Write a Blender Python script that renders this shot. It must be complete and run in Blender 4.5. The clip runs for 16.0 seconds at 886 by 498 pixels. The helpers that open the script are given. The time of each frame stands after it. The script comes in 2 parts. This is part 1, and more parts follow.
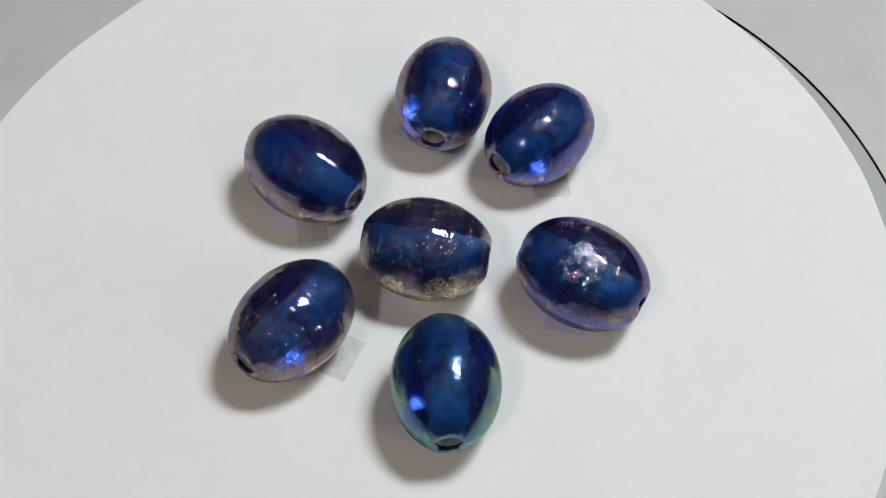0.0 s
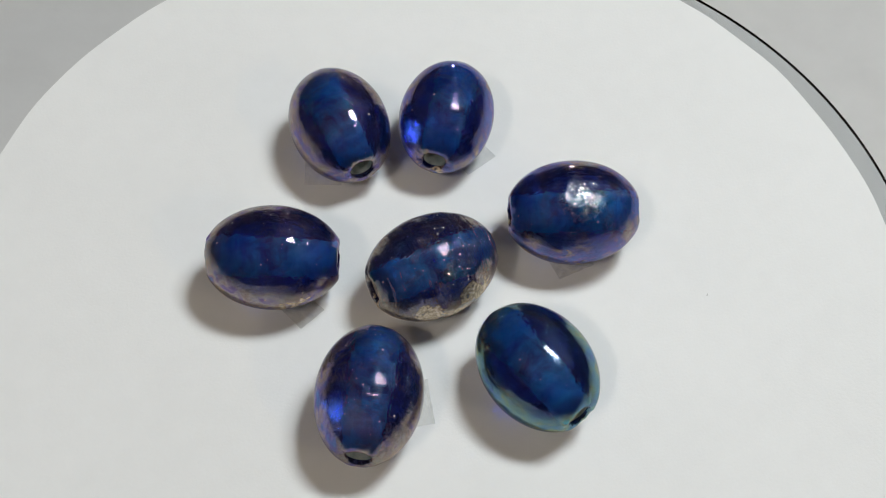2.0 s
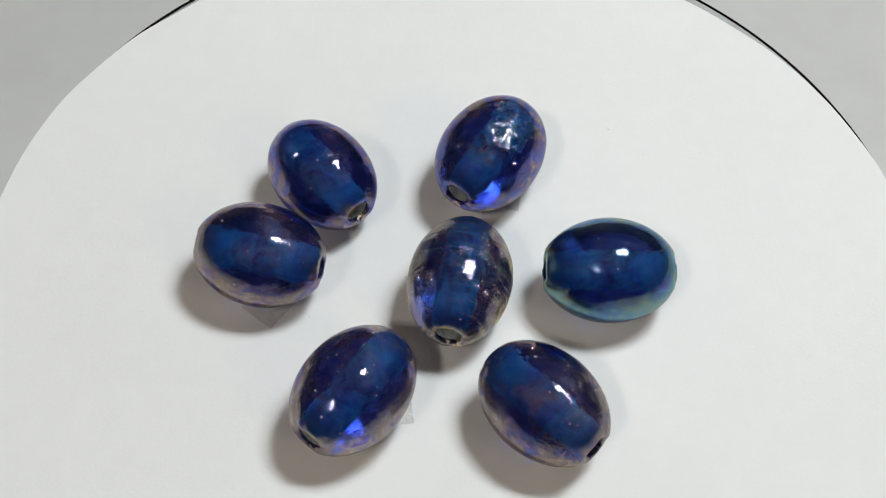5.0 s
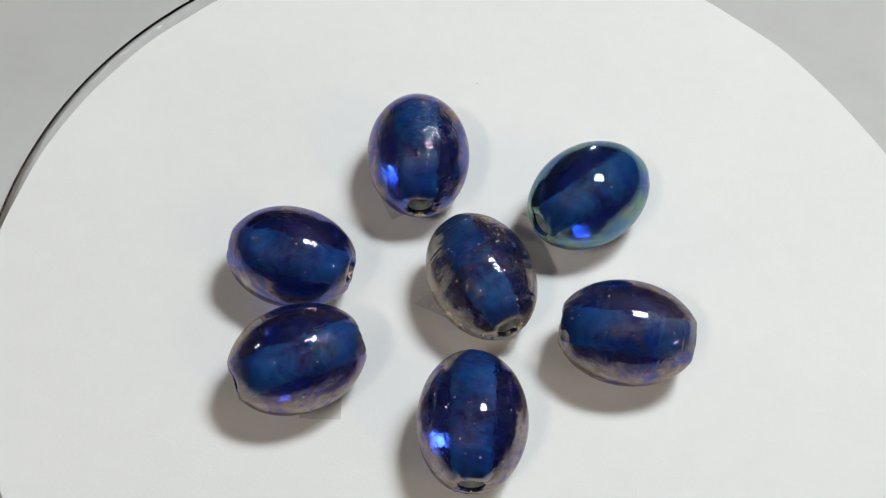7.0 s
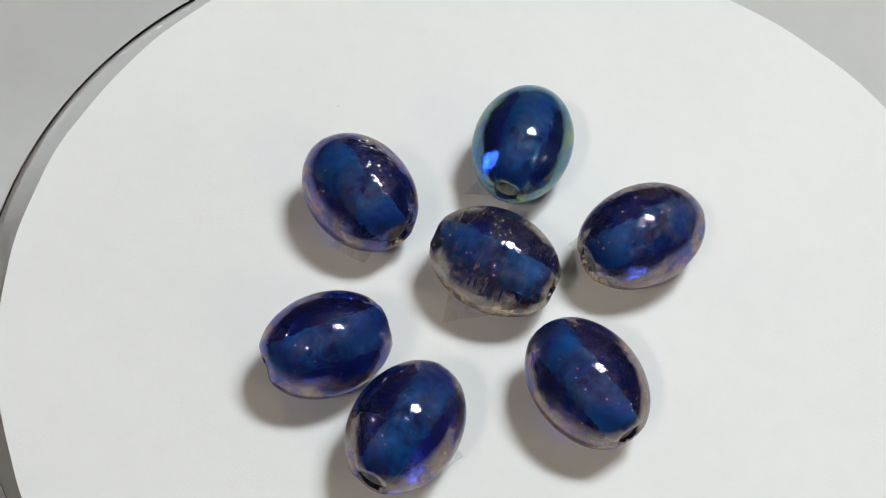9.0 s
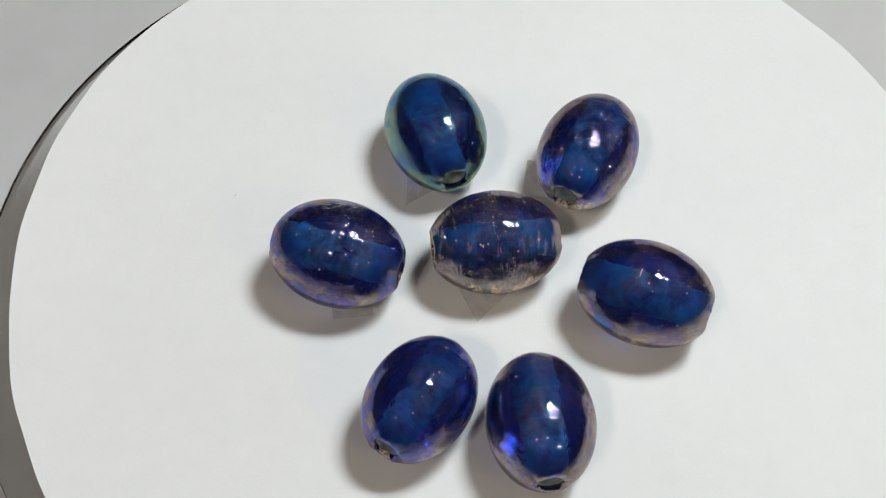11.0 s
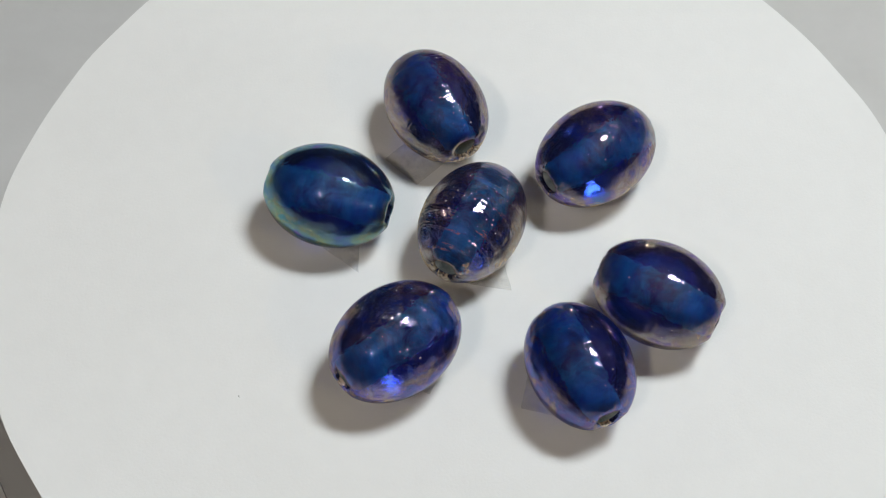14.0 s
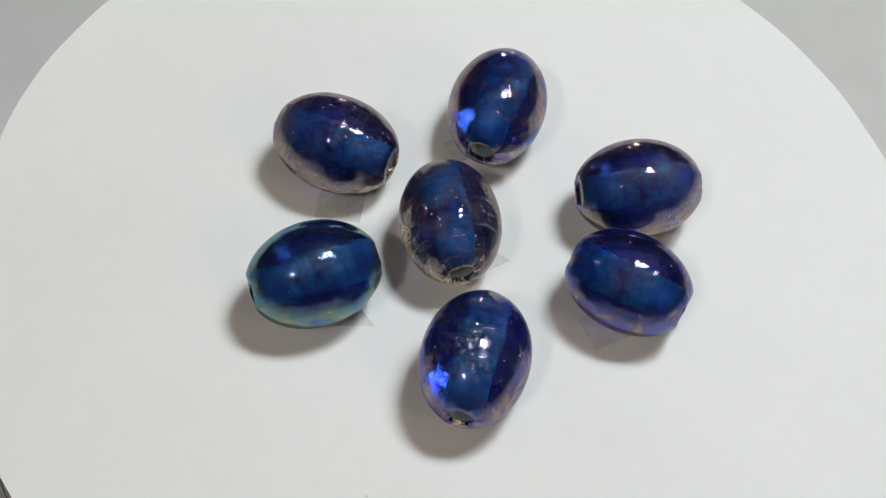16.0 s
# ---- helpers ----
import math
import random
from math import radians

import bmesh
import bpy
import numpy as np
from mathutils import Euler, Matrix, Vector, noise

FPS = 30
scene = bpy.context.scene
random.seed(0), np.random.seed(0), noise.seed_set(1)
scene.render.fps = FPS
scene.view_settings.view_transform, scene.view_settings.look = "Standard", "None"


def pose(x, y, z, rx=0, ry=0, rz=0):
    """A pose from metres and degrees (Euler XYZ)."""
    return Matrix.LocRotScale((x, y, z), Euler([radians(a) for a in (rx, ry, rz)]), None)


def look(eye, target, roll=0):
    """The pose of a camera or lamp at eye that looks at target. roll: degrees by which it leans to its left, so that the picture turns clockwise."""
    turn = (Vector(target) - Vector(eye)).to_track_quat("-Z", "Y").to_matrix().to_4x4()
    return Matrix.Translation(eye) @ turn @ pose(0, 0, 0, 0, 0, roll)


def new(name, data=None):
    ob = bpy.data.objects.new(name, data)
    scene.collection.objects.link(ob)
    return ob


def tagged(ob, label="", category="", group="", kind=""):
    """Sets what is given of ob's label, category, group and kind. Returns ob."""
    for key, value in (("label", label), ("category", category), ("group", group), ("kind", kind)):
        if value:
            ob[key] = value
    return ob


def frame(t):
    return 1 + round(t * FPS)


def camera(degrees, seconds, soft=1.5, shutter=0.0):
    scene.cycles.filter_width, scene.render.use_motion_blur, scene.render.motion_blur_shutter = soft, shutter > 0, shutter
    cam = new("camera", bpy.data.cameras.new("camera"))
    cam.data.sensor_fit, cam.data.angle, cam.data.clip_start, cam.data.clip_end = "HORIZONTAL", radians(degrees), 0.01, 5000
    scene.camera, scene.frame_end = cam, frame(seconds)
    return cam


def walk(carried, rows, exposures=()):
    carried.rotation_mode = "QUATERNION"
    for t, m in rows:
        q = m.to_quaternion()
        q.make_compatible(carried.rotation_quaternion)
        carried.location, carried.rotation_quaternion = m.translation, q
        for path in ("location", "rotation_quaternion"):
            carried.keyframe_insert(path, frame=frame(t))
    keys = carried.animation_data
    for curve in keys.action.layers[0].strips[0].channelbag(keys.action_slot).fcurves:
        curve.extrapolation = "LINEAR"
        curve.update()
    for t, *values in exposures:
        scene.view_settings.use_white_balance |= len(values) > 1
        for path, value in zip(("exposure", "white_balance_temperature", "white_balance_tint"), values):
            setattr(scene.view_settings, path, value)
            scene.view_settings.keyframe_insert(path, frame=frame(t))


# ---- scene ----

MM = 0.001
SECONDS = 16.0

# ---------------------------------------------------------------- camera, held still
cam = camera(36.25, SECONDS, soft=0.65)
CAM_POSE = pose(-0.00064, -0.09735, 0.1618, 90 - 57.84, 0, 1.079) @ pose(0, 0, 0, 0, 0, 3.49)
EXPOSURES = [(0.0, -0.095), (2.0, -0.095), (2.8, 0.005), (13.1, 0.005), (13.5, -0.095), (14.0, -0.075), (16.0, -0.065)]
walk(cam, [(0.0, CAM_POSE), (SECONDS, CAM_POSE)], EXPOSURES)


def turn(t):
    """Degrees that the platter has turned, from above against the clock."""
    return ((-0.0014126 * t + 0.0749027) * t + 17.1792) * t + 0.11


# ---------------------------------------------------------------- world and lamps
TABLE_Z = -0.034
ROOM_X, ROOM_Y, ROOM_UP, ROOM_DOWN = 1.7, 1.6, 1.75, -0.78

world = bpy.data.worlds.new("dim_room")
scene.world = world
world.use_nodes = True
world.node_tree.nodes["Background"].inputs["Color"].default_value = (0.9, 0.93, 1.0, 1)
world.node_tree.nodes["Background"].inputs["Strength"].default_value = 0.05


def area_lamp(name, place, target, size, watts, colour):
    data = bpy.data.lights.new(name, "AREA")
    data.shape = "DISK"
    data.size = size
    data.energy = watts
    data.color = colour
    ob = new(name, data)
    ob.matrix_world = look(place, target)
    return ob


# the work lamp over the turntable: a large head and a smaller one next to it
area_lamp("work_lamp", (0.117, 0.082, 0.412), (0, 0, 0), 0.076, 1.10, (0.925, 0.995, 1.035))
area_lamp("work_lamp_side_head", (0.164, 0.058, 0.371), (0, 0, 0), 0.028, 0.25, (0.925, 0.995, 1.035))
# the room's small ceiling and wall spots; the last one is added fill
for place, watts, colour in (
    ((-0.52, -0.98, 1.50), 1.25, (1.0, 0.93, 0.88)),
    ((-0.60, -0.86, 1.50), 1.25, (1.0, 0.86, 0.72)),
    ((1.45, -1.24, 1.45), 0.95, (1.0, 0.78, 0.50)),
    ((1.40, -1.08, 1.45), 0.85, (1.0, 0.84, 0.62)),
    ((1.52, -0.56, 0.50), 0.28, (1.0, 0.98, 0.98)),
    ((0.00, 1.50, 0.06), 0.40, (1.0, 0.86, 0.82)),
    # added fill from the left, no known lamp there
    ((-1.45, 0.35, 1.05), 0.40, (1.0, 0.92, 0.86)),
):
    area_lamp("ceiling_spot", place, (0, 0, 0), 0.036, watts * 2.3, colour)

# two added fill lamps, unseen, that wash the ceiling to lift the shadows
for place in ((-1.1, -0.9, 0.9), (1.2, 0.9, 0.9)):
    area_lamp("uplight", place, (place[0], place[1], 2.0), 0.25, 5.8, (1.0, 0.79, 0.66))

# ---------------------------------------------------------------- materials


def material(name):
    m = bpy.data.materials.new(name)
    m.use_nodes = True
    nt = m.node_tree
    nt.nodes.clear()
    out = nt.nodes.new("ShaderNodeOutputMaterial")
    return m, nt, out


def node(nt, kind, **values):
    n = nt.nodes.new("ShaderNode" + kind)
    for k, v in values.items():
        n.inputs[k.replace("_", " ")].default_value = v
    return n


def ramp(nt, fac, stops, mode="LINEAR"):
    r = nt.nodes.new("ShaderNodeValToRGB")
    r.color_ramp.interpolation = mode
    el = r.color_ramp.elements
    while len(el) < len(stops):
        el.new(0.5)
    for e, (at, col) in zip(el, stops):
        e.position = at
        e.color = (*col, 1) if len(col) == 3 else col
    nt.links.new(fac, r.inputs["Fac"])
    return r


def grey(v):
    return (v, v, v)


def coords(nt, scale=(1, 1, 1), kind="Object"):
    tc = nt.nodes.new("ShaderNodeTexCoord")
    mp = nt.nodes.new("ShaderNodeMapping")
    mp.inputs["Scale"].default_value = scale
    nt.links.new(tc.outputs[kind], mp.inputs["Vector"])
    return mp.outputs["Vector"]


def noise_tex(nt, vec, scale, detail=3.0, rough=0.55, distort=0.0):
    n = nt.nodes.new("ShaderNodeTexNoise")
    n.inputs["Scale"].default_value = scale
    n.inputs["Detail"].default_value = detail
    n.inputs["Roughness"].default_value = rough
    n.inputs["Distortion"].default_value = distort
    nt.links.new(vec, n.inputs["Vector"])
    return n.outputs["Fac"]


def maths(nt, op, a, b=None, clamp=False):
    n = nt.nodes.new("ShaderNodeMath")
    n.operation = op
    n.use_clamp = clamp
    if op == "MULTIPLY_ADD":
        n.inputs[2].default_value = 0.5
    for i, v in enumerate((a, b)):
        if v is None:
            continue
        if isinstance(v, (int, float)):
            n.inputs[i].default_value = v
        else:
            nt.links.new(v, n.inputs[i])
    return n.outputs[0]


def mix_colour(nt, fac, a, b):
    n = nt.nodes.new("ShaderNodeMix")
    n.data_type = "RGBA"
    nt.links.new(fac, n.inputs["Factor"])
    for key, v in ((6, a), (7, b)):
        if isinstance(v, tuple):
            n.inputs[key].default_value = (*v, 1)
        else:
            nt.links.new(v, n.inputs[key])
    return n.outputs[2]


def maths_root(nt, colour):
    """The square root of a colour: light crosses the skin of the glass twice."""
    n = nt.nodes.new("ShaderNodeGamma")
    n.inputs["Gamma"].default_value = 0.5
    nt.links.new(colour, n.inputs["Color"])
    return n.outputs["Color"]


def bump(nt, height, strength, distance, normal=None):
    n = nt.nodes.new("ShaderNodeBump")
    n.inputs["Strength"].default_value = strength
    n.inputs["Distance"].default_value = distance
    nt.links.new(height, n.inputs["Height"])
    if normal is not None:
        nt.links.new(normal, n.inputs["Normal"])
    return n.outputs["Normal"]


def matte(name, colour_a, colour_b, scale, rough=0.8, bump_scale=None, bump_depth=0.0, spec=0.3):
    m, nt, out = material(name)
    v = coords(nt)
    big = noise_tex(nt, v, scale, 3)
    small = noise_tex(nt, v, scale * 14, 4)
    f = maths(nt, "ADD", maths(nt, "MULTIPLY", big, 0.65), maths(nt, "MULTIPLY", small, 0.35))
    r = ramp(nt, f, [(0.35, colour_a), (0.65, colour_b)])
    p = node(nt, "BsdfPrincipled", Roughness=rough)
    p.inputs["Specular IOR Level"].default_value = spec
    nt.links.new(r.outputs["Color"], p.inputs["Base Color"])
    if bump_scale:
        h = noise_tex(nt, v, bump_scale, 4)
        nt.links.new(bump(nt, h, 0.6, bump_depth), p.inputs["Normal"])
    nt.links.new(p.outputs[0], out.inputs[0])
    return m


def lustre_glass(name, stops, tint, radius, seed=0.0, rings=0.25, wear=0.5, film=2.4, crust_cover=0.5, dots=0.5, face=(0.46, 0.41, 0.58), scars=(), pits=None):
    """Cobalt glass under a thin, patchy lustre film with flakes, kept low to paint in the paper's pale reflection; the
    grain runs round the bead's axis (x).
    scars: crusted spots (x, y, z, reach) in millimetres on the bead; pits: one crazed spot of the same kind."""
    m, nt, out = material(name)
    tc = nt.nodes.new("ShaderNodeTexCoord")
    shift = nt.nodes.new("ShaderNodeVectorMath")
    shift.operation = "ADD"
    shift.inputs[1].default_value = (seed * 0.31, seed * 0.17, seed * 0.23)
    nt.links.new(tc.outputs["Object"], shift.inputs[0])
    v = shift.outputs[0]
    wound = nt.nodes.new("ShaderNodeMapping")
    wound.inputs["Scale"].default_value = (1.0, 0.10, 0.10)
    nt.links.new(v, wound.inputs["Vector"])
    wv = wound.outputs["Vector"]
    xyz = nt.nodes.new("ShaderNodeSeparateXYZ")
    nt.links.new(tc.outputs["Object"], xyz.inputs[0])
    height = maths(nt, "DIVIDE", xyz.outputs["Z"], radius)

    def spot(x, y, z, reach, frayed):
        """1 inside a frayed spot on the bead, 0 outside."""
        d = nt.nodes.new("ShaderNodeVectorMath")
        d.operation = "DISTANCE"
        nt.links.new(tc.outputs["Object"], d.inputs[0])
        d.inputs[1].default_value = (x * MM, y * MM, z * MM)
        far = maths(nt, "ADD", maths(nt, "DIVIDE", d.outputs["Value"], reach * MM), maths(nt, "MULTIPLY", maths(nt, "SUBTRACT", frayed, 0.5), 1.6))
        return ramp(nt, far, [(0.80, grey(1)), (0.92, grey(0))]).outputs["Color"]

    # relief: soft waviness, small dimples, sparse wound grooves, fine grain
    wave = noise_tex(nt, v, 230, 2, 0.5)
    dimple = noise_tex(nt, v, 1000, 3, 0.6)
    groove_n = noise_tex(nt, wv, 1300, 3, 0.6, 0.3)
    groove = ramp(nt, groove_n, [(0.595, grey(0)), (0.625, grey(1)), (0.645, grey(0))]).outputs["Color"]
    grain = noise_tex(nt, v, 3800, 3, 0.75)
    n1 = bump(nt, wave, 0.30, 0.0006)
    n1 = bump(nt, dimple, 0.16 + 0.22 * wear, 0.00012, n1)
    n2 = bump(nt, groove, rings, 0.00016, n1)
    n3 = bump(nt, grain, 0.8, 0.00008 + 0.00010 * wear, n2)

    # worn film and loose flakes; keeping flakes low paints in the paper's reflection
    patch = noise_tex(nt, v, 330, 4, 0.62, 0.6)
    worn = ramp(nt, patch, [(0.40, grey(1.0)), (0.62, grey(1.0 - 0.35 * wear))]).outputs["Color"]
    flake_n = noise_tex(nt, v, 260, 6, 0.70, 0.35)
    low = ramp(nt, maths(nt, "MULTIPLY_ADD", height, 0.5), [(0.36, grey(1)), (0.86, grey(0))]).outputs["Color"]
    flake_shine_f = maths(nt, "ADD", flake_n, maths(nt, "MULTIPLY", maths(nt, "SUBTRACT", low, 1.0), 0.26))
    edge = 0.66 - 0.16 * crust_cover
    flake_shine = ramp(nt, flake_shine_f, [(edge, grey(0)), (edge + 0.02, grey(1))]).outputs["Color"]
    flake_shine = maths(nt, "MAXIMUM", flake_shine, maths(nt, "MULTIPLY", maths(nt, "MULTIPLY", groove, rings), ramp(nt, patch, [(0.42, grey(0)), (0.56, grey(0.8))]).outputs["Color"]))
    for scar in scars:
        flake_shine = maths(nt, "MAXIMUM", flake_shine, spot(*scar, flake_n))

    # dust and burst bubbles; the pale dots also paint in small glints
    vor = nt.nodes.new("ShaderNodeTexVoronoi")
    vor.inputs["Scale"].default_value = 1150
    nt.links.new(v, vor.inputs["Vector"])
    pick = nt.nodes.new("ShaderNodeSeparateColor")
    nt.links.new(vor.outputs["Color"], pick.inputs[0])
    reach = maths(nt, "MULTIPLY", maths(nt, "POWER", pick.outputs[1], 2.0), 0.13)
    near = maths(nt, "LESS_THAN", maths(nt, "ADD", vor.outputs["Distance"], maths(nt, "MULTIPLY", maths(nt, "SUBTRACT", grain, 0.5), 0.16)), maths(nt, "ADD", reach, 0.02))
    chosen = maths(nt, "LESS_THAN", pick.outputs[0], 0.60 * dots)
    dot = maths(nt, "MULTIPLY", near, chosen)

    # film colour: drifts over the bead and breaks up finely
    hue = noise_tex(nt, v, 240, 3, 0.6, 0.6)
    fine = noise_tex(nt, v, 1100, 4, 0.7)
    hf = maths(nt, "ADD", hue, maths(nt, "MULTIPLY", maths(nt, "SUBTRACT", fine, 0.5), 0.6))
    tone = ramp(nt, hf, stops).outputs["Color"]

    lw = nt.nodes.new("ShaderNodeLayerWeight")
    lw.inputs["Blend"].default_value = 0.5
    nt.links.new(n1, lw.inputs["Normal"])
    side = ramp(nt, lw.outputs["Facing"], [(0.10, grey(0.10)), (0.36, grey(1))]).outputs["Color"]
    # thicker film in brownish patches
    thick = ramp(nt, noise_tex(nt, v, 260, 6, 0.72, 0.5), [(0.50 - 0.05 * wear, grey(0)), (0.63 - 0.05 * wear, grey(1))]).outputs["Color"]
    tone = mix_colour(nt, side, mix_colour(nt, thick, face, BRONZE), tone)
    brim = ramp(nt, lw.outputs["Facing"], [(0.70, grey(0)), (0.92, grey(1))]).outputs["Color"]
    tone = mix_colour(nt, brim, tone, (0.80, 0.79, 0.79))

    body_n = maths(nt, "ADD", maths(nt, "MULTIPLY", noise_tex(nt, wv, 420, 4, 0.65), 0.5), maths(nt, "MULTIPLY", noise_tex(nt, v, 190, 3, 0.6), 0.5))
    deep = (tint[0] * 0.8, tint[1] * 0.28, tint[2] * 0.62)
    body_f = ramp(nt, body_n, [(0.40, grey(0)), (0.60, grey(1))]).outputs["Color"]
    body_col = mix_colour(nt, body_f, tint, deep)
    glass = node(nt, "BsdfRefraction", Roughness=0.19, IOR=1.50)
    nt.links.new(maths_root(nt, body_col), glass.inputs["Color"])
    nt.links.new(bump(nt, noise_tex(nt, v, 430, 3, 0.6), 0.5, 0.0005), glass.inputs["Normal"])
    milk = node(nt, "BsdfDiffuse", Color=(0.030, 0.060, 0.46, 1))

    def gloss(rough, normal, colour):
        g = nt.nodes.new("ShaderNodeBsdfGlossy")
        nt.links.new(colour, g.inputs["Color"])
        nt.links.new(normal, g.inputs["Normal"])
        if isinstance(rough, float):
            g.inputs["Roughness"].default_value = rough
        else:
            nt.links.new(rough, g.inputs["Roughness"])
        return g.outputs[0]

    def blend(fac, a, b):
        x = nt.nodes.new("ShaderNodeMixShader")
        if isinstance(fac, float):
            x.inputs[0].default_value = fac
        else:
            nt.links.new(fac, x.inputs[0])
        nt.links.new(a, x.inputs[1])
        nt.links.new(b, x.inputs[2])
        return x.outputs[0]

    sharp = ramp(nt, fine, [(0.3, grey(0.006)), (0.75, grey(0.030))]).outputs["Color"]
    haze = ramp(nt, patch, [(0.40, grey(0.10)), (0.62, grey(0.18 + 0.20 * wear))]).outputs["Color"]
    haze = maths(nt, "MAXIMUM", haze, maths(nt, "MULTIPLY", thick, 0.20 + 0.20 * wear))
    shine = blend(haze, gloss(sharp, n2, tone), gloss(0.13, n3, tone))
    if pits:
        crazed = nt.nodes.new("ShaderNodeTexVoronoi")
        crazed.inputs["Scale"].default_value = 2600
        nt.links.new(v, crazed.inputs["Vector"])
        n5 = bump(nt, crazed.outputs["Distance"], 0.8, 0.00012, n1)
        pale = nt.nodes.new("ShaderNodeRGB")
        pale.outputs[0].default_value = (0.86, 0.88, 0.92, 1)
        pitted = maths(nt, "MULTIPLY", spot(*pits, flake_n), ramp(nt, dimple, [(0.38, grey(0)), (0.55, grey(1))]).outputs["Color"])
        shine = blend(pitted, shine, gloss(0.06, n5, pale.outputs[0]))
    fres = node(nt, "Fresnel", IOR=film)
    nt.links.new(n2, fres.inputs["Normal"])
    rim = ramp(nt, lw.outputs["Facing"], [(0.13, grey(0)), (0.38, grey(0.33)), (0.62, grey(0.46)), (0.90, grey(0.62))]).outputs["Color"]
    fac = maths(nt, "MAXIMUM", fres.outputs[0], maths(nt, "MULTIPLY", rim, worn))
    fac = maths(nt, "MAXIMUM", fac, maths(nt, "MULTIPLY", thick, 0.22 + 0.22 * wear))
    if pits:
        fac = maths(nt, "MAXIMUM", fac, maths(nt, "MULTIPLY", pitted, 0.30))
    coated = blend(fac, blend(0.056, glass.outputs[0], milk.outputs[0]), shine)
    # flakes: rough metallic crumbs, doubling low down as the mirrored paper's paleness
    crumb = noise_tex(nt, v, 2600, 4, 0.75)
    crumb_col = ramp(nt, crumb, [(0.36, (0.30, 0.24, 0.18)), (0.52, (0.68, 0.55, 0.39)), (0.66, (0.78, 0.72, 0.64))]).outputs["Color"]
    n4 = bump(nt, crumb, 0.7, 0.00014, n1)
    flake_shine_fac = maths(nt, "MULTIPLY", flake_shine, ramp(nt, crumb, [(0.36, grey(0.30)), (0.55, grey(0.85))]).outputs["Color"])
    coated = blend(flake_shine_fac, coated, gloss(0.30, n4, crumb_col))
    dust_glint = node(nt, "BsdfPrincipled", Roughness=0.25)
    dust_glint.inputs["Base Color"].default_value = (0.70, 0.72, 0.76, 1)
    coated = blend(maths(nt, "MULTIPLY", dot, 0.7), coated, dust_glint.outputs[0])
    nt.links.new(coated, out.inputs[0])
    return m


BRONZE = (0.25, 0.205, 0.20)
TAN, SILVER, VIOLET, MAUVE = (0.74, 0.55, 0.34), (0.80, 0.77, 0.73), (0.40, 0.26, 0.78), (0.66, 0.55, 0.62)
TEAL, GREEN, GOLD, BLUE = (0.16, 0.58, 0.74), (0.38, 0.74, 0.50), (0.80, 0.68, 0.28), (0.24, 0.44, 0.90)
WARM = [(0.30, BLUE), (0.37, VIOLET), (0.43, MAUVE), (0.50, TAN), (0.57, SILVER), (0.62, MAUVE), (0.68, VIOLET)]
PURPLE = [(0.30, SILVER), (0.38, TAN), (0.44, MAUVE), (0.48, VIOLET), (0.54, BLUE), (0.60, VIOLET), (0.68, TAN)]
SILVERY = [(0.32, SILVER), (0.43, TAN), (0.52, SILVER), (0.62, TAN), (0.67, VIOLET), (0.72, SILVER)]
COOL = [(0.30, VIOLET), (0.38, BLUE), (0.45, (0.27, 0.58, 0.72)), (0.52, (0.44, 0.62, 0.70)), (0.57, GREEN), (0.63, GOLD), (0.70, TEAL)]

mat_paper = matte("white_paper", (0.80, 0.805, 0.79), (0.835, 0.84, 0.825), 22, 0.75, 2600, 0.00004, 0.2)
mat_table = matte("pale_tabletop", (0.60, 0.60, 0.585), (0.66, 0.66, 0.645), 9, 0.6, 600, 0.00008, 0.3)
mat_wall = matte("grey_wall_paint", (0.11, 0.105, 0.10), (0.15, 0.145, 0.14), 2, 0.8, 300, 0.0003)
mat_ceiling = matte("ceiling_paint", (0.20, 0.195, 0.19), (0.25, 0.245, 0.24), 2, 0.85, 300, 0.0003)
mat_floor = matte("dark_wood_floor", (0.09, 0.06, 0.04), (0.15, 0.10, 0.07), 5, 0.5, 120, 0.0003)
mat_black = matte("black_plastic", (0.012, 0.012, 0.013), (0.02, 0.02, 0.02), 60, 0.45, 3000, 0.00003, 0.5)
mat_lining = matte("chalky_bore", (0.12, 0.17, 0.19), (0.38, 0.42, 0.41), 500, 0.9, 3000, 0.0001, 0.1)


def bore_bond():
    """The bore's streaky outer face; paler ends paint in the light's shorter glass path."""
    m, nt, out = material("pale_glass_round_the_bore")
    v = coords(nt)
    xyz = nt.nodes.new("ShaderNodeSeparateXYZ")
    nt.links.new(v, xyz.inputs[0])
    along = maths(nt, "DIVIDE", maths(nt, "ABSOLUTE", xyz.outputs["X"]), 0.0085)
    streak = noise_tex(nt, v, 300, 5, 0.7, 0.8)
    f = maths(nt, "ADD", maths(nt, "MULTIPLY", along, 0.45), maths(nt, "MULTIPLY", streak, 0.95))
    col = ramp(nt, f, [(0.38, (0.03, 0.16, 0.13)), (0.58, (0.06, 0.60, 0.42)), (0.85, (0.22, 0.95, 0.72))]).outputs["Color"]
    d = node(nt, "BsdfDiffuse", Roughness=0.5)
    nt.links.new(col, d.inputs["Color"])
    nt.links.new(d.outputs[0], out.inputs[0])
    return m


mat_bond = bore_bond()
mat_speck = matte("grey_fleck", (0.54, 0.53, 0.52), (0.68, 0.67, 0.65), 900, 0.8)


def clear_glass(name, tint):
    m, nt, out = material(name)
    v = coords(nt)
    p = node(nt, "BsdfPrincipled", IOR=1.5)
    p.inputs["Transmission Weight"].default_value = 1.0
    s = noise_tex(nt, v, 180, 4, 0.6)
    r = ramp(nt, s, [(0.35, grey(0.0)), (0.8, grey(0.07))])
    nt.links.new(r.outputs["Color"], p.inputs["Roughness"])
    p.inputs["Base Color"].default_value = (*tint, 1)
    nt.links.new(p.outputs[0], out.inputs[0])
    return m


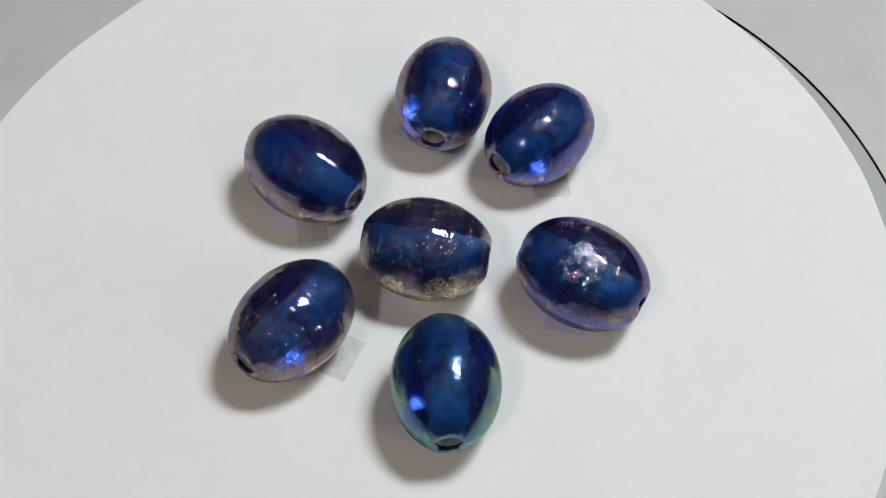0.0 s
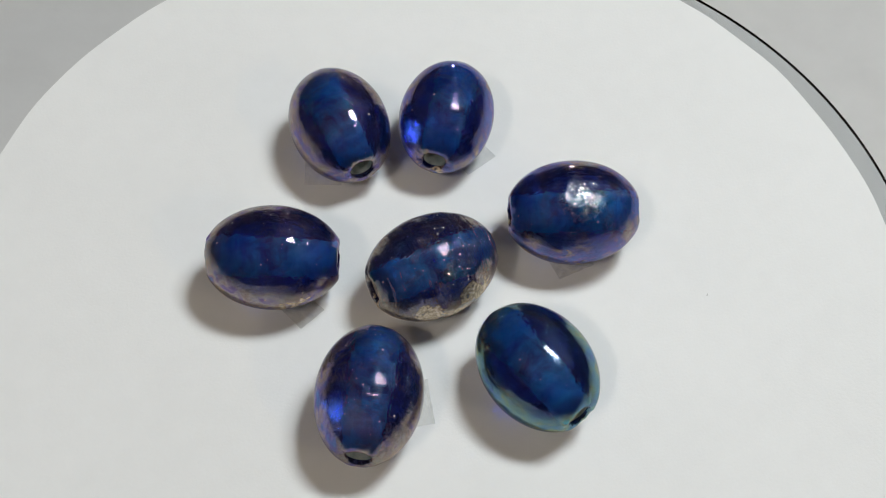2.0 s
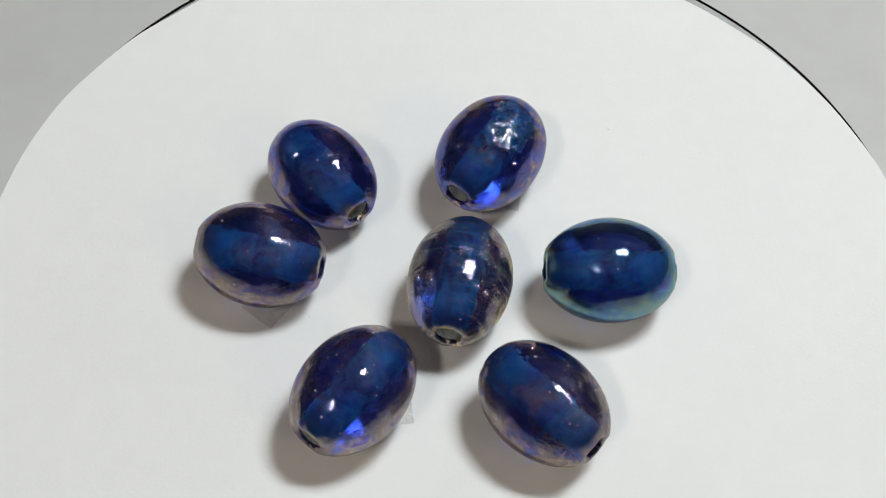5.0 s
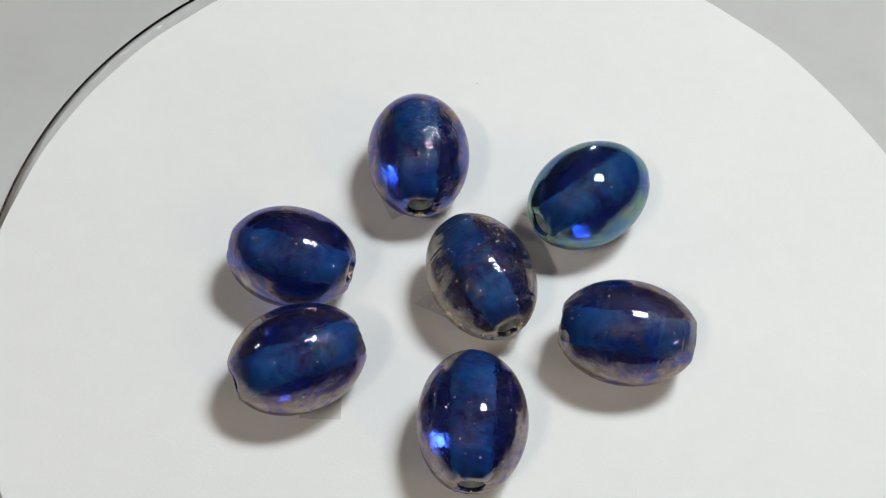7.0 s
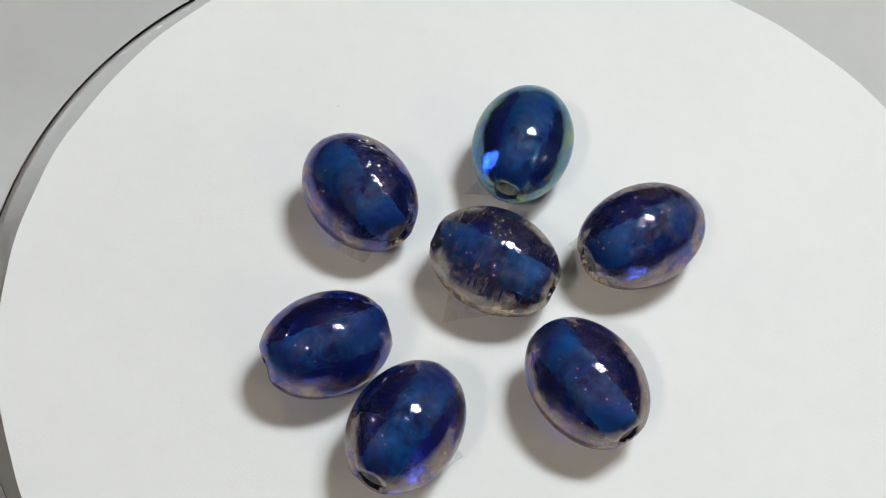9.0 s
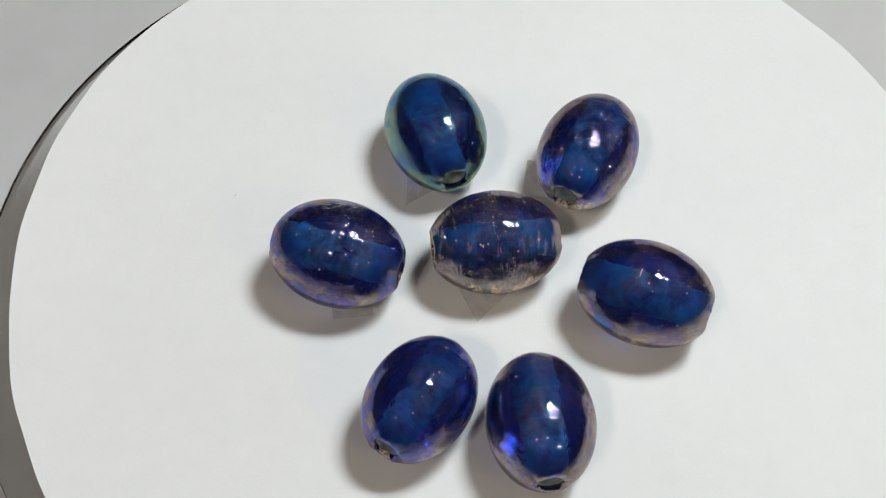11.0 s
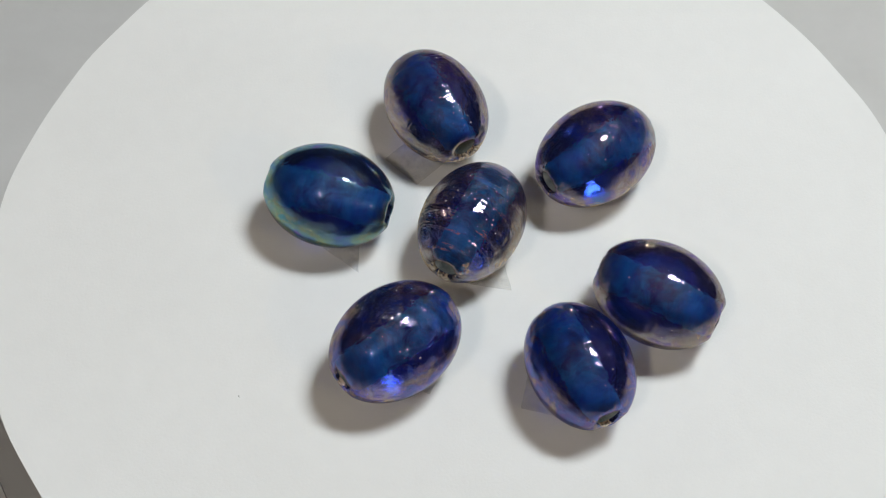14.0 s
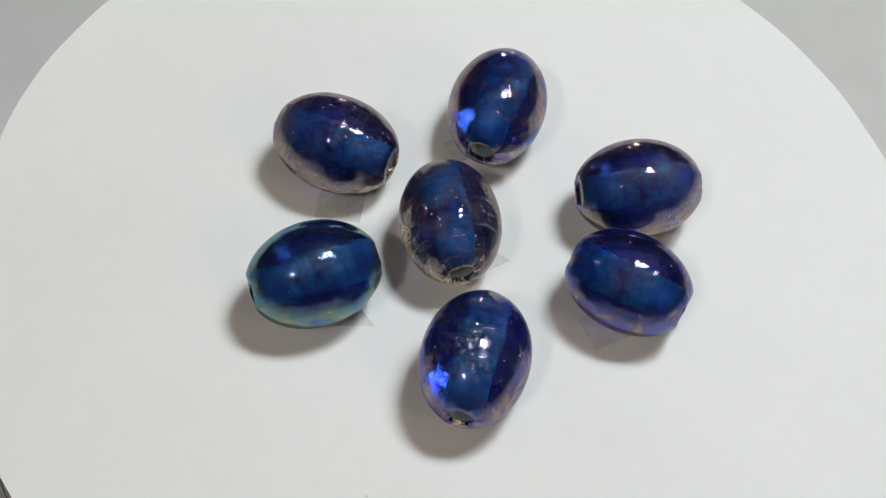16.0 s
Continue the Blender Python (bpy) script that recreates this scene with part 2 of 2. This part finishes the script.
mat_platter = clear_glass("clear_platter_glass", (0.95, 0.96, 0.965))


def tape_film():
    m, nt, out = material("clear_sticky_film")
    v = coords(nt)
    n = noise_tex(nt, v, 700, 4, 0.7)
    tr = node(nt, "BsdfTransparent", Color=(0.985, 0.985, 0.98, 1))
    p = node(nt, "BsdfPrincipled", Roughness=0.22)
    p.inputs["Base Color"].default_value = (0.66, 0.66, 0.65, 1)
    nt.links.new(bump(nt, n, 0.5, 0.0002), p.inputs["Normal"])
    f = ramp(nt, n, [(0.35, grey(0.05)), (0.7, grey(0.16))])
    mix = nt.nodes.new("ShaderNodeMixShader")
    nt.links.new(f.outputs["Color"], mix.inputs[0])
    nt.links.new(tr.outputs[0], mix.inputs[1])
    nt.links.new(p.outputs[0], mix.inputs[2])
    nt.links.new(mix.outputs[0], out.inputs[0])
    return m


mat_tape = tape_film()

# ---------------------------------------------------------------- mesh helpers


def mesh_from(name, bm, mat, smooth=True):
    bmesh.ops.recalc_face_normals(bm, faces=bm.faces)
    me = bpy.data.meshes.new(name)
    bm.to_mesh(me)
    bm.free()
    if smooth:
        for f in me.polygons:
            f.use_smooth = True
    me.materials.append(mat)
    return me


def part(name, bm, mat, parent, label="", smooth=True):
    ob = new(name, mesh_from(name, bm, mat, smooth))
    ob.parent = parent
    if label:
        tagged(ob, label)
    return ob


def box_bm(x0, x1, y0, y1, z0, z1):
    bm = bmesh.new()
    bmesh.ops.create_cube(bm, size=1)
    for v in bm.verts:
        v.co = Vector(((x0 + x1) / 2 + v.co.x * (x1 - x0), (y0 + y1) / 2 + v.co.y * (y1 - y0), (z0 + z1) / 2 + v.co.z * (z1 - z0)))
    return bm


def lathe_bm(profile, around, axis="Z", wobble=None):
    """A closed body of revolution: profile is a closed loop of (along, radius)."""
    bm = bmesh.new()
    rings = []
    for i, (s, r) in enumerate(profile):
        ring = []
        for k in range(around):
            a = 2 * math.pi * k / around
            k_r, k_s = wobble(s, a, r) if wobble else (1.0, 0.0)
            rr, ss = r * k_r, s + k_s
            co = (ss, rr * math.cos(a), rr * math.sin(a)) if axis == "X" else (rr * math.cos(a), rr * math.sin(a), ss)
            ring.append(bm.verts.new(co))
        rings.append(ring)
    n = len(rings)
    for i in range(n):
        p, q = rings[i], rings[(i + 1) % n]
        for k in range(around):
            j = (k + 1) % around
            bm.faces.new((p[k], p[j], q[j], q[k]))
    return bm


# ---------------------------------------------------------------- the room and the table


def structure(name, bm, mat, label, category):
    return tagged(new(name, mesh_from(name, bm, mat, False)), label, category, kind="structure")


W = 0.1
structure("floor", box_bm(-ROOM_X - W, ROOM_X + W, -ROOM_Y - W, ROOM_Y + W, ROOM_DOWN - W, ROOM_DOWN), mat_floor, "dark wooden floor of the room", "floor")
structure("ceiling", box_bm(-ROOM_X - W, ROOM_X + W, -ROOM_Y - W, ROOM_Y + W, ROOM_UP, ROOM_UP + W), mat_ceiling, "plain grey painted ceiling", "ceiling")
structure("wall_north", box_bm(-ROOM_X, ROOM_X, ROOM_Y, ROOM_Y + W, ROOM_DOWN, ROOM_UP), mat_wall, "plain grey painted wall", "wall")
structure("wall_south", box_bm(-ROOM_X, ROOM_X, -ROOM_Y - W, -ROOM_Y, ROOM_DOWN, ROOM_UP), mat_wall, "plain grey painted wall", "wall")
structure("wall_east", box_bm(ROOM_X, ROOM_X + W, -ROOM_Y - W, ROOM_Y + W, ROOM_DOWN, ROOM_UP), mat_wall, "plain grey painted wall", "wall")
structure("wall_west", box_bm(-ROOM_X - W, -ROOM_X, -ROOM_Y - W, ROOM_Y + W, ROOM_DOWN, ROOM_UP), mat_wall, "plain grey painted wall", "wall")


def build_table():
    table = tagged(new("table"), "pale grey-white table under the turntable", "table")
    table.location = (0, 0.10, ROOM_DOWN)
    top = TABLE_Z - ROOM_DOWN
    bm = box_bm(-0.7, 0.7, -0.42, 0.42, top - 0.025, top)
    bmesh.ops.bevel(bm, geom=bm.edges[:], offset=0.003, segments=2, affect="EDGES")
    part("tabletop", bm, mat_table, table, smooth=False)
    for x in (-0.64, 0.64):
        for y in (-0.36, 0.36):
            part("leg", box_bm(x - 0.025, x + 0.025, y - 0.025, y + 0.025, 0, top - 0.025), mat_table, table, smooth=False)
    return table


build_table()

# ---------------------------------------------------------------- turntable: fixed base, turning platter
PLATTER_R, PLATTER_T = 66.1 * MM, 2.6 * MM
PLATTER_TOP = -0.12 * MM

turntable = tagged(new("turntable"), "motor turntable with a clear glass platter on a dark base", "turntable")
turntable.location = (0, 0, TABLE_Z)
up = PLATTER_TOP - PLATTER_T - TABLE_Z
r0 = 46 * MM
part("base", lathe_bm([(0, 0.0005), (0, r0 - 0.002), (0.002, r0), (up - 0.008, r0), (up - 0.006, r0 - 0.002), (up - 0.006, 0.0005)], 72), mat_black, turntable, "black plastic motor base")
part("spindle", lathe_bm([(up - 0.007, 0.0005), (up - 0.007, 0.014), (up - 0.0002, 0.014), (up - 0.0002, 0.0005)], 36), mat_black, turntable)
c = 0.45 * MM
R, TH = PLATTER_R, PLATTER_T
platter = part("platter", lathe_bm([(up, 0.0004), (up, R - 2 * c), (up + 0.3 * c, R - c), (up + c, R), (up + TH - c, R), (up + TH - 0.3 * c, R - 0.35 * c),
                                    (up + TH, R - c), (up + TH, 0.0004)], 160), mat_platter, turntable, "clear glass platter with a dark edge")
platter.visible_shadow = False

# ---------------------------------------------------------------- hand-cut paper disc


# the scissors' slow wander: order, cosine and sine, in millimetres
CUT = [(1, -0.20, 0.18), (2, 0.04, 0.61), (3, -0.44, -0.23), (4, -0.10, 0.09), (5, -0.05, 0.09), (6, 0.16, -0.01), (7, -0.06, 0.06)]
# how far the edge has curled up from the platter, in the same way
CURL = [(1, 0.00, 0.02), (2, 0.61, 0.18), (3, 0.05, -0.42), (4, -0.13, -0.03)]


def build_paper():
    bm = bmesh.new()
    rnd = random.Random(5)
    n, rings = 240, 40
    loops = []
    wig = [(k, rnd.uniform(-1, 1), rnd.uniform(0, 6.28)) for k in (9, 13, 17, 22, 31)]
    for z0 in (0.0, -0.10 * MM):
        centre = bm.verts.new((0, 0, z0))
        prev = None
        for j in range(1, rings + 1):
            ring = []
            for i in range(n):
                a = 2 * math.pi * i / n
                edge = 66.75 + sum(c0 * math.cos(k * a) + s0 * math.sin(k * a) for k, c0, s0 in CUT)
                edge += sum(0.06 * amp * math.sin(k * a + ph) for k, amp, ph in wig)
                curl = 1.71 + sum(c0 * math.cos(k * a) + s0 * math.sin(k * a) for k, c0, s0 in CURL)
                r = edge * MM * j / rings
                z = z0 + curl * MM * max(0.0, (j / rings - 0.55) / 0.45) ** 2
                ring.append(bm.verts.new((r * math.cos(a), r * math.sin(a), z)))
            if prev is None:
                for i in range(n):
                    bm.faces.new((centre, ring[i], ring[(i + 1) % n]))
            else:
                for i in range(n):
                    k = (i + 1) % n
                    bm.faces.new((prev[i], ring[i], ring[k], prev[k]))
            prev = ring
        loops.append(prev)
    for i in range(n):
        k = (i + 1) % n
        bm.faces.new((loops[0][i], loops[1][i], loops[1][k], loops[0][k]))
    ob = new("paper_disc", mesh_from("paper_disc", bm, mat_paper, False))
    return tagged(ob, "hand-cut round sheet of white paper, its edge slightly curled up", "paper")


paper = build_paper()
PAPER_AT = (-5.12 * MM, -0.69 * MM, 0.0)

# ---------------------------------------------------------------- glass beads


def bead_profile(length, dia, rim, bore, n=150):
    """Closed loop: barrel from end to end, rounded lips, back through the bore."""
    h, r = length / 2, dia / 2
    k = 1 - (rim / r) ** 2
    loop = [(h * s, r * math.sqrt(1 - k * s * s)) for s in (math.sin(math.pi / 2 * (2 * i / n - 1)) for i in range(n + 1))]
    lip = (rim - bore) / 2
    mid = (rim + bore) / 2
    end = [(h + 0.32 * lip * math.sin(a) - 0.1 * lip, mid + lip * math.cos(a)) for a in (0.5, 1.0, 1.57, 2.1, 2.6)]
    end += [(h - 0.9 * lip, bore)]
    inner = [(h * s, bore) for s in (0.7, 0.35, 0.0, -0.35, -0.7)]
    return loop + end + inner + [(-s, q) for s, q in reversed(end)]


def build_bead(length, dia, mat, seed, label, rim=2.8, bore=1.65, rough=1.0, wound=2):
    bead = tagged(new("glass_bead"), label, "bead", "seven glass beads on the paper")
    off = Vector((seed * 7.3, seed * 3.1, seed * 5.7))
    rnd = random.Random(40 + seed)
    # wound furrows: place along the axis, depth, half width, lean, and the side where each is deepest
    furrows = [(rnd.uniform(-0.42, 0.42) * length, rnd.uniform(0.02, 0.055), rnd.uniform(0.10, 0.17), rnd.uniform(-0.5, 0.5), rnd.uniform(0, 6.28)) for _ in range(wound)]

    def wobble(s, a, r):
        p = Vector((s / 0.012, math.cos(a) * r / 0.012, math.sin(a) * r / 0.012))
        q = Vector((s / 0.0022, math.cos(a) * 0.4, math.sin(a) * 0.4))
        lip = max(0.0, (abs(s) / (length * MM / 2) - 0.86) / 0.14)
        e = Vector((math.copysign(9, s), math.cos(a) * 1.3, math.sin(a) * 1.3))
        chip = lip * (0.15 * noise.noise(e + off) + 0.10 * noise.noise(e * 3.1 + off)) * MM
        dip = 0.0
        if r > bore * MM * 1.3:
            for at, depth, wide, lean, where in furrows:
                u = (s / MM - at - lean * math.cos(a - where)) / wide
                if abs(u) < 3:
                    dip += depth * MM / r * (math.exp(-u * u) - 0.6 * math.exp(-((u - 1.7) ** 2))) * (0.35 + 0.65 * abs(math.cos((a - where) / 2)))
        return 1.0 - dip + 0.018 * noise.noise(p + off) + 0.003 * rough * noise.noise(q + off), math.copysign(1, s) * chip

    prof = bead_profile(length * MM, dia * MM, rim * MM, bore * MM)
    part("glass_body", lathe_bm(prof, 96, "X", wobble), mat, bead)
    h = length * MM / 2 - 0.45 * MM
    b0, b1 = (bore - 0.16) * MM, (bore + 0.14) * MM
    lin = [(-h, b0), (-h, b1)] + [(h * s, b1) for s in (-0.8, -0.6, -0.4, -0.2, 0.0, 0.2, 0.4, 0.6, 0.8)] + [(h, b1), (h, b0)] + [(h * s, b0) for s in (0.6, 0.2, -0.2, -0.6)]
    part("bore_lining", lathe_bm(lin, 48, "X", lambda s, a, r: (1 + (0.11 if r > bore * MM else 0.05) * noise.noise(Vector((s * 420, math.cos(a) * 1.2, math.sin(a) * 1.2)) + off), 0.0)), mat_lining, bead, "chalky grey bore")
    me = bead.children[-1].data if bead.children[-1].name.startswith("bore") else bead.children[0].data
    me.materials.append(mat_bond)
    for f in me.polygons:
        mid = f.center
        if math.hypot(mid.y, mid.z) > bore * MM - 0.02 * MM and abs(f.normal.x) < 0.5:
            f.material_index = 1
    return bead


BLUE_GLASS = (0.034, 0.142, 0.66)
BEADS = [
    # x, y, yaw, length, diameter, film colours, grooves, wear, film index, flakes, pale dots, label
    (-4.26, 26.66, 83.8, 16.75, 13.89, WARM, 0.15, 0.5, 2.0, 0.60, 0.4, "dark blue lustre glass bead with a smooth violet sheen"),
    (9.98, 20.53, 46.5, 16.22, 13.59, PURPLE, 0.15, 0.4, 2.0, 0.55, 0.4, "short dark blue lustre glass bead with a mauve sheen"),
    (16.45, -2.48, -27.4, 17.33, 14.44, PURPLE, 0.20, 0.7, 2.05, 0.70, 0.8, "large dark blue glass bead with a pitted violet sheen"),
    (-0.73, -20.02, -83.7, 17.04, 14.22, COOL, 0.10, 0.3, 2.05, 0.20, 0.3, "dark blue glass bead with a teal and green sheen"),
    (-21.32, -12.72, 52.2, 17.22, 13.86, WARM, 0.15, 0.8, 2.05, 0.95, 0.8, "dark blue glass bead with a worn tan and violet sheen"),
    (-22.57, 11.40, -31.3, 17.29, 14.02, WARM, 0.20, 0.5, 2.0, 0.85, 0.45, "dark blue lustre glass bead with a bronze sheen"),
    (-4.81, -0.29, -4.6, 17.05, 14.00, SILVERY, 0.7, 1.0, 2.1, 1.2, 1.2, "scratched dark blue glass bead with wound rings and silvery flakes"),
]
SCARS = {6: ((2.6, -6.3, 1.5, 2.0), (-3.3, -6.0, -0.2, 2.2), (4.2, -5.5, 0.0, 1.6))}
WOUND = (2, 0, 0, 0, 5, 0, 12)
PITS = {2: (0.6, -2.6, 6.6, 3.4)}
beads = []
for i, (x, y, yaw, length, dia, stops, rings, wear, film, flakes, dust_glint, label) in enumerate(BEADS):
    face = (0.42, 0.54, 0.68) if stops is COOL else (0.46, 0.41, 0.58)
    mat = lustre_glass("lustre_glass", stops, BLUE_GLASS, dia / 2 * MM, i + 1.0, rings, wear, film, flakes, dust_glint, face, SCARS.get(i, ()), PITS.get(i))
    bead = build_bead(length, dia, mat, i + 1, label, rough=3.0 if rings > 0.5 else 1.0, wound=WOUND[i])
    beads.append((bead, pose(x * MM, y * MM, (dia / 2 + 0.06) * MM, 0, 0, yaw)))

# ---------------------------------------------------------------- sticky film under the beads, flecks on the paper


def build_tape(corners, seed):
    """A thin piece cut to the given corners, its edges slightly ragged."""
    rnd = random.Random(seed)
    bm = bmesh.new()
    n = 8
    outline = []
    for a, b in zip(corners, corners[1:] + corners[:1]):
        for k in range(n):
            t = k / n
            j = 0.0 if k == 0 else 0.06
            outline.append(((a[0] + (b[0] - a[0]) * t + rnd.uniform(-j, j)) * MM, (a[1] + (b[1] - a[1]) * t + rnd.uniform(-j, j)) * MM))
    low = [bm.verts.new((*p, 0.01 * MM)) for p in outline]
    top = [bm.verts.new((*p, 0.06 * MM)) for p in outline]
    bm.faces.new(low[::-1])
    bm.faces.new(top)
    m = len(low)
    for i in range(m):
        k = (i + 1) % m
        bm.faces.new((low[i], low[k], top[k], top[i]))
    ob = new("sticky_tape", mesh_from("sticky_tape", bm, mat_tape, False))
    return tagged(ob, "small clear piece of sticky tape under a bead", "tape", "tape pieces under the beads")


def rectangle(w, d):
    return [(-w / 2, -d / 2), (w / 2, -d / 2), (w / 2, d / 2), (-w / 2, d / 2)]


def tip(opening, reach):
    """A pointed scrap: its point at the origin, opening along x."""
    a = radians(opening / 2)
    return [(0, 0), (reach * math.cos(a), -reach * math.sin(a)), (reach * math.cos(a), reach * math.sin(a))]


TAPES = [(-16.8, -13.1, -21.8, rectangle(8.0, 6.6)), (-21.6, 7.2, 13.5, rectangle(4.3, 6.5)), (12.3, 17.3, 10, rectangle(5.4, 5.4)),
         (-0.85, 7.55, -111, tip(69, 6.5)), (5.0, -13.1, -131, tip(52, 6.5)), (-7.8, 25.4, -31, rectangle(5.4, 5.4)), (15.2, -2.0, -4, rectangle(5.6, 11.0))]
tapes = []
for i, (x, y, a, corners) in enumerate(TAPES):
    tapes.append((build_tape(corners, i + 1), pose(x * MM, y * MM, 0, 0, 0, a)))


def build_fleck(length, width, seed):
    rnd = random.Random(seed)
    bm = bmesh.new()
    bmesh.ops.create_icosphere(bm, subdivisions=2, radius=1.0)
    for v in bm.verts:
        k = 1 + rnd.uniform(-0.3, 0.3)
        v.co = Vector((v.co.x * length / 2 * k, v.co.y * width / 2 * k + 0.2 * length * (v.co.x ** 2 - 0.5) * 0.5, v.co.z * width * 0.12 + width * 0.1)) * MM
    ob = new("paper_fleck", mesh_from("paper_fleck", bm, mat_speck))
    return tagged(ob, "tiny grey fleck on the white paper", "fleck", "flecks on the paper")


FLECKS = [(28.6, -19.6, 40, 0.42, 0.16), (37.7, 5.7, 70, 1.5, 0.06), (-9.0, 19.6, 20, 0.4, 0.09), (38.4, -26.3, 100, 0.3, 0.12)]
flecks = [(build_fleck(l, w, i), pose(x * MM, y * MM, 0, 0, 0, a)) for i, (x, y, a, l, w) in enumerate(FLECKS)]

# ---------------------------------------------------------------- what turns


def motions():
    times = [0.5 * i for i in range(33)]

    def ride(thing, rest):
        walk(thing, [(t, pose(0, 0, 0, 0, 0, turn(t)) @ rest) for t in times])

    ride(platter, Matrix.Identity(4))
    ride(paper, pose(*PAPER_AT))
    for thing, rest in beads + tapes + flecks:
        ride(thing, rest)


motions()
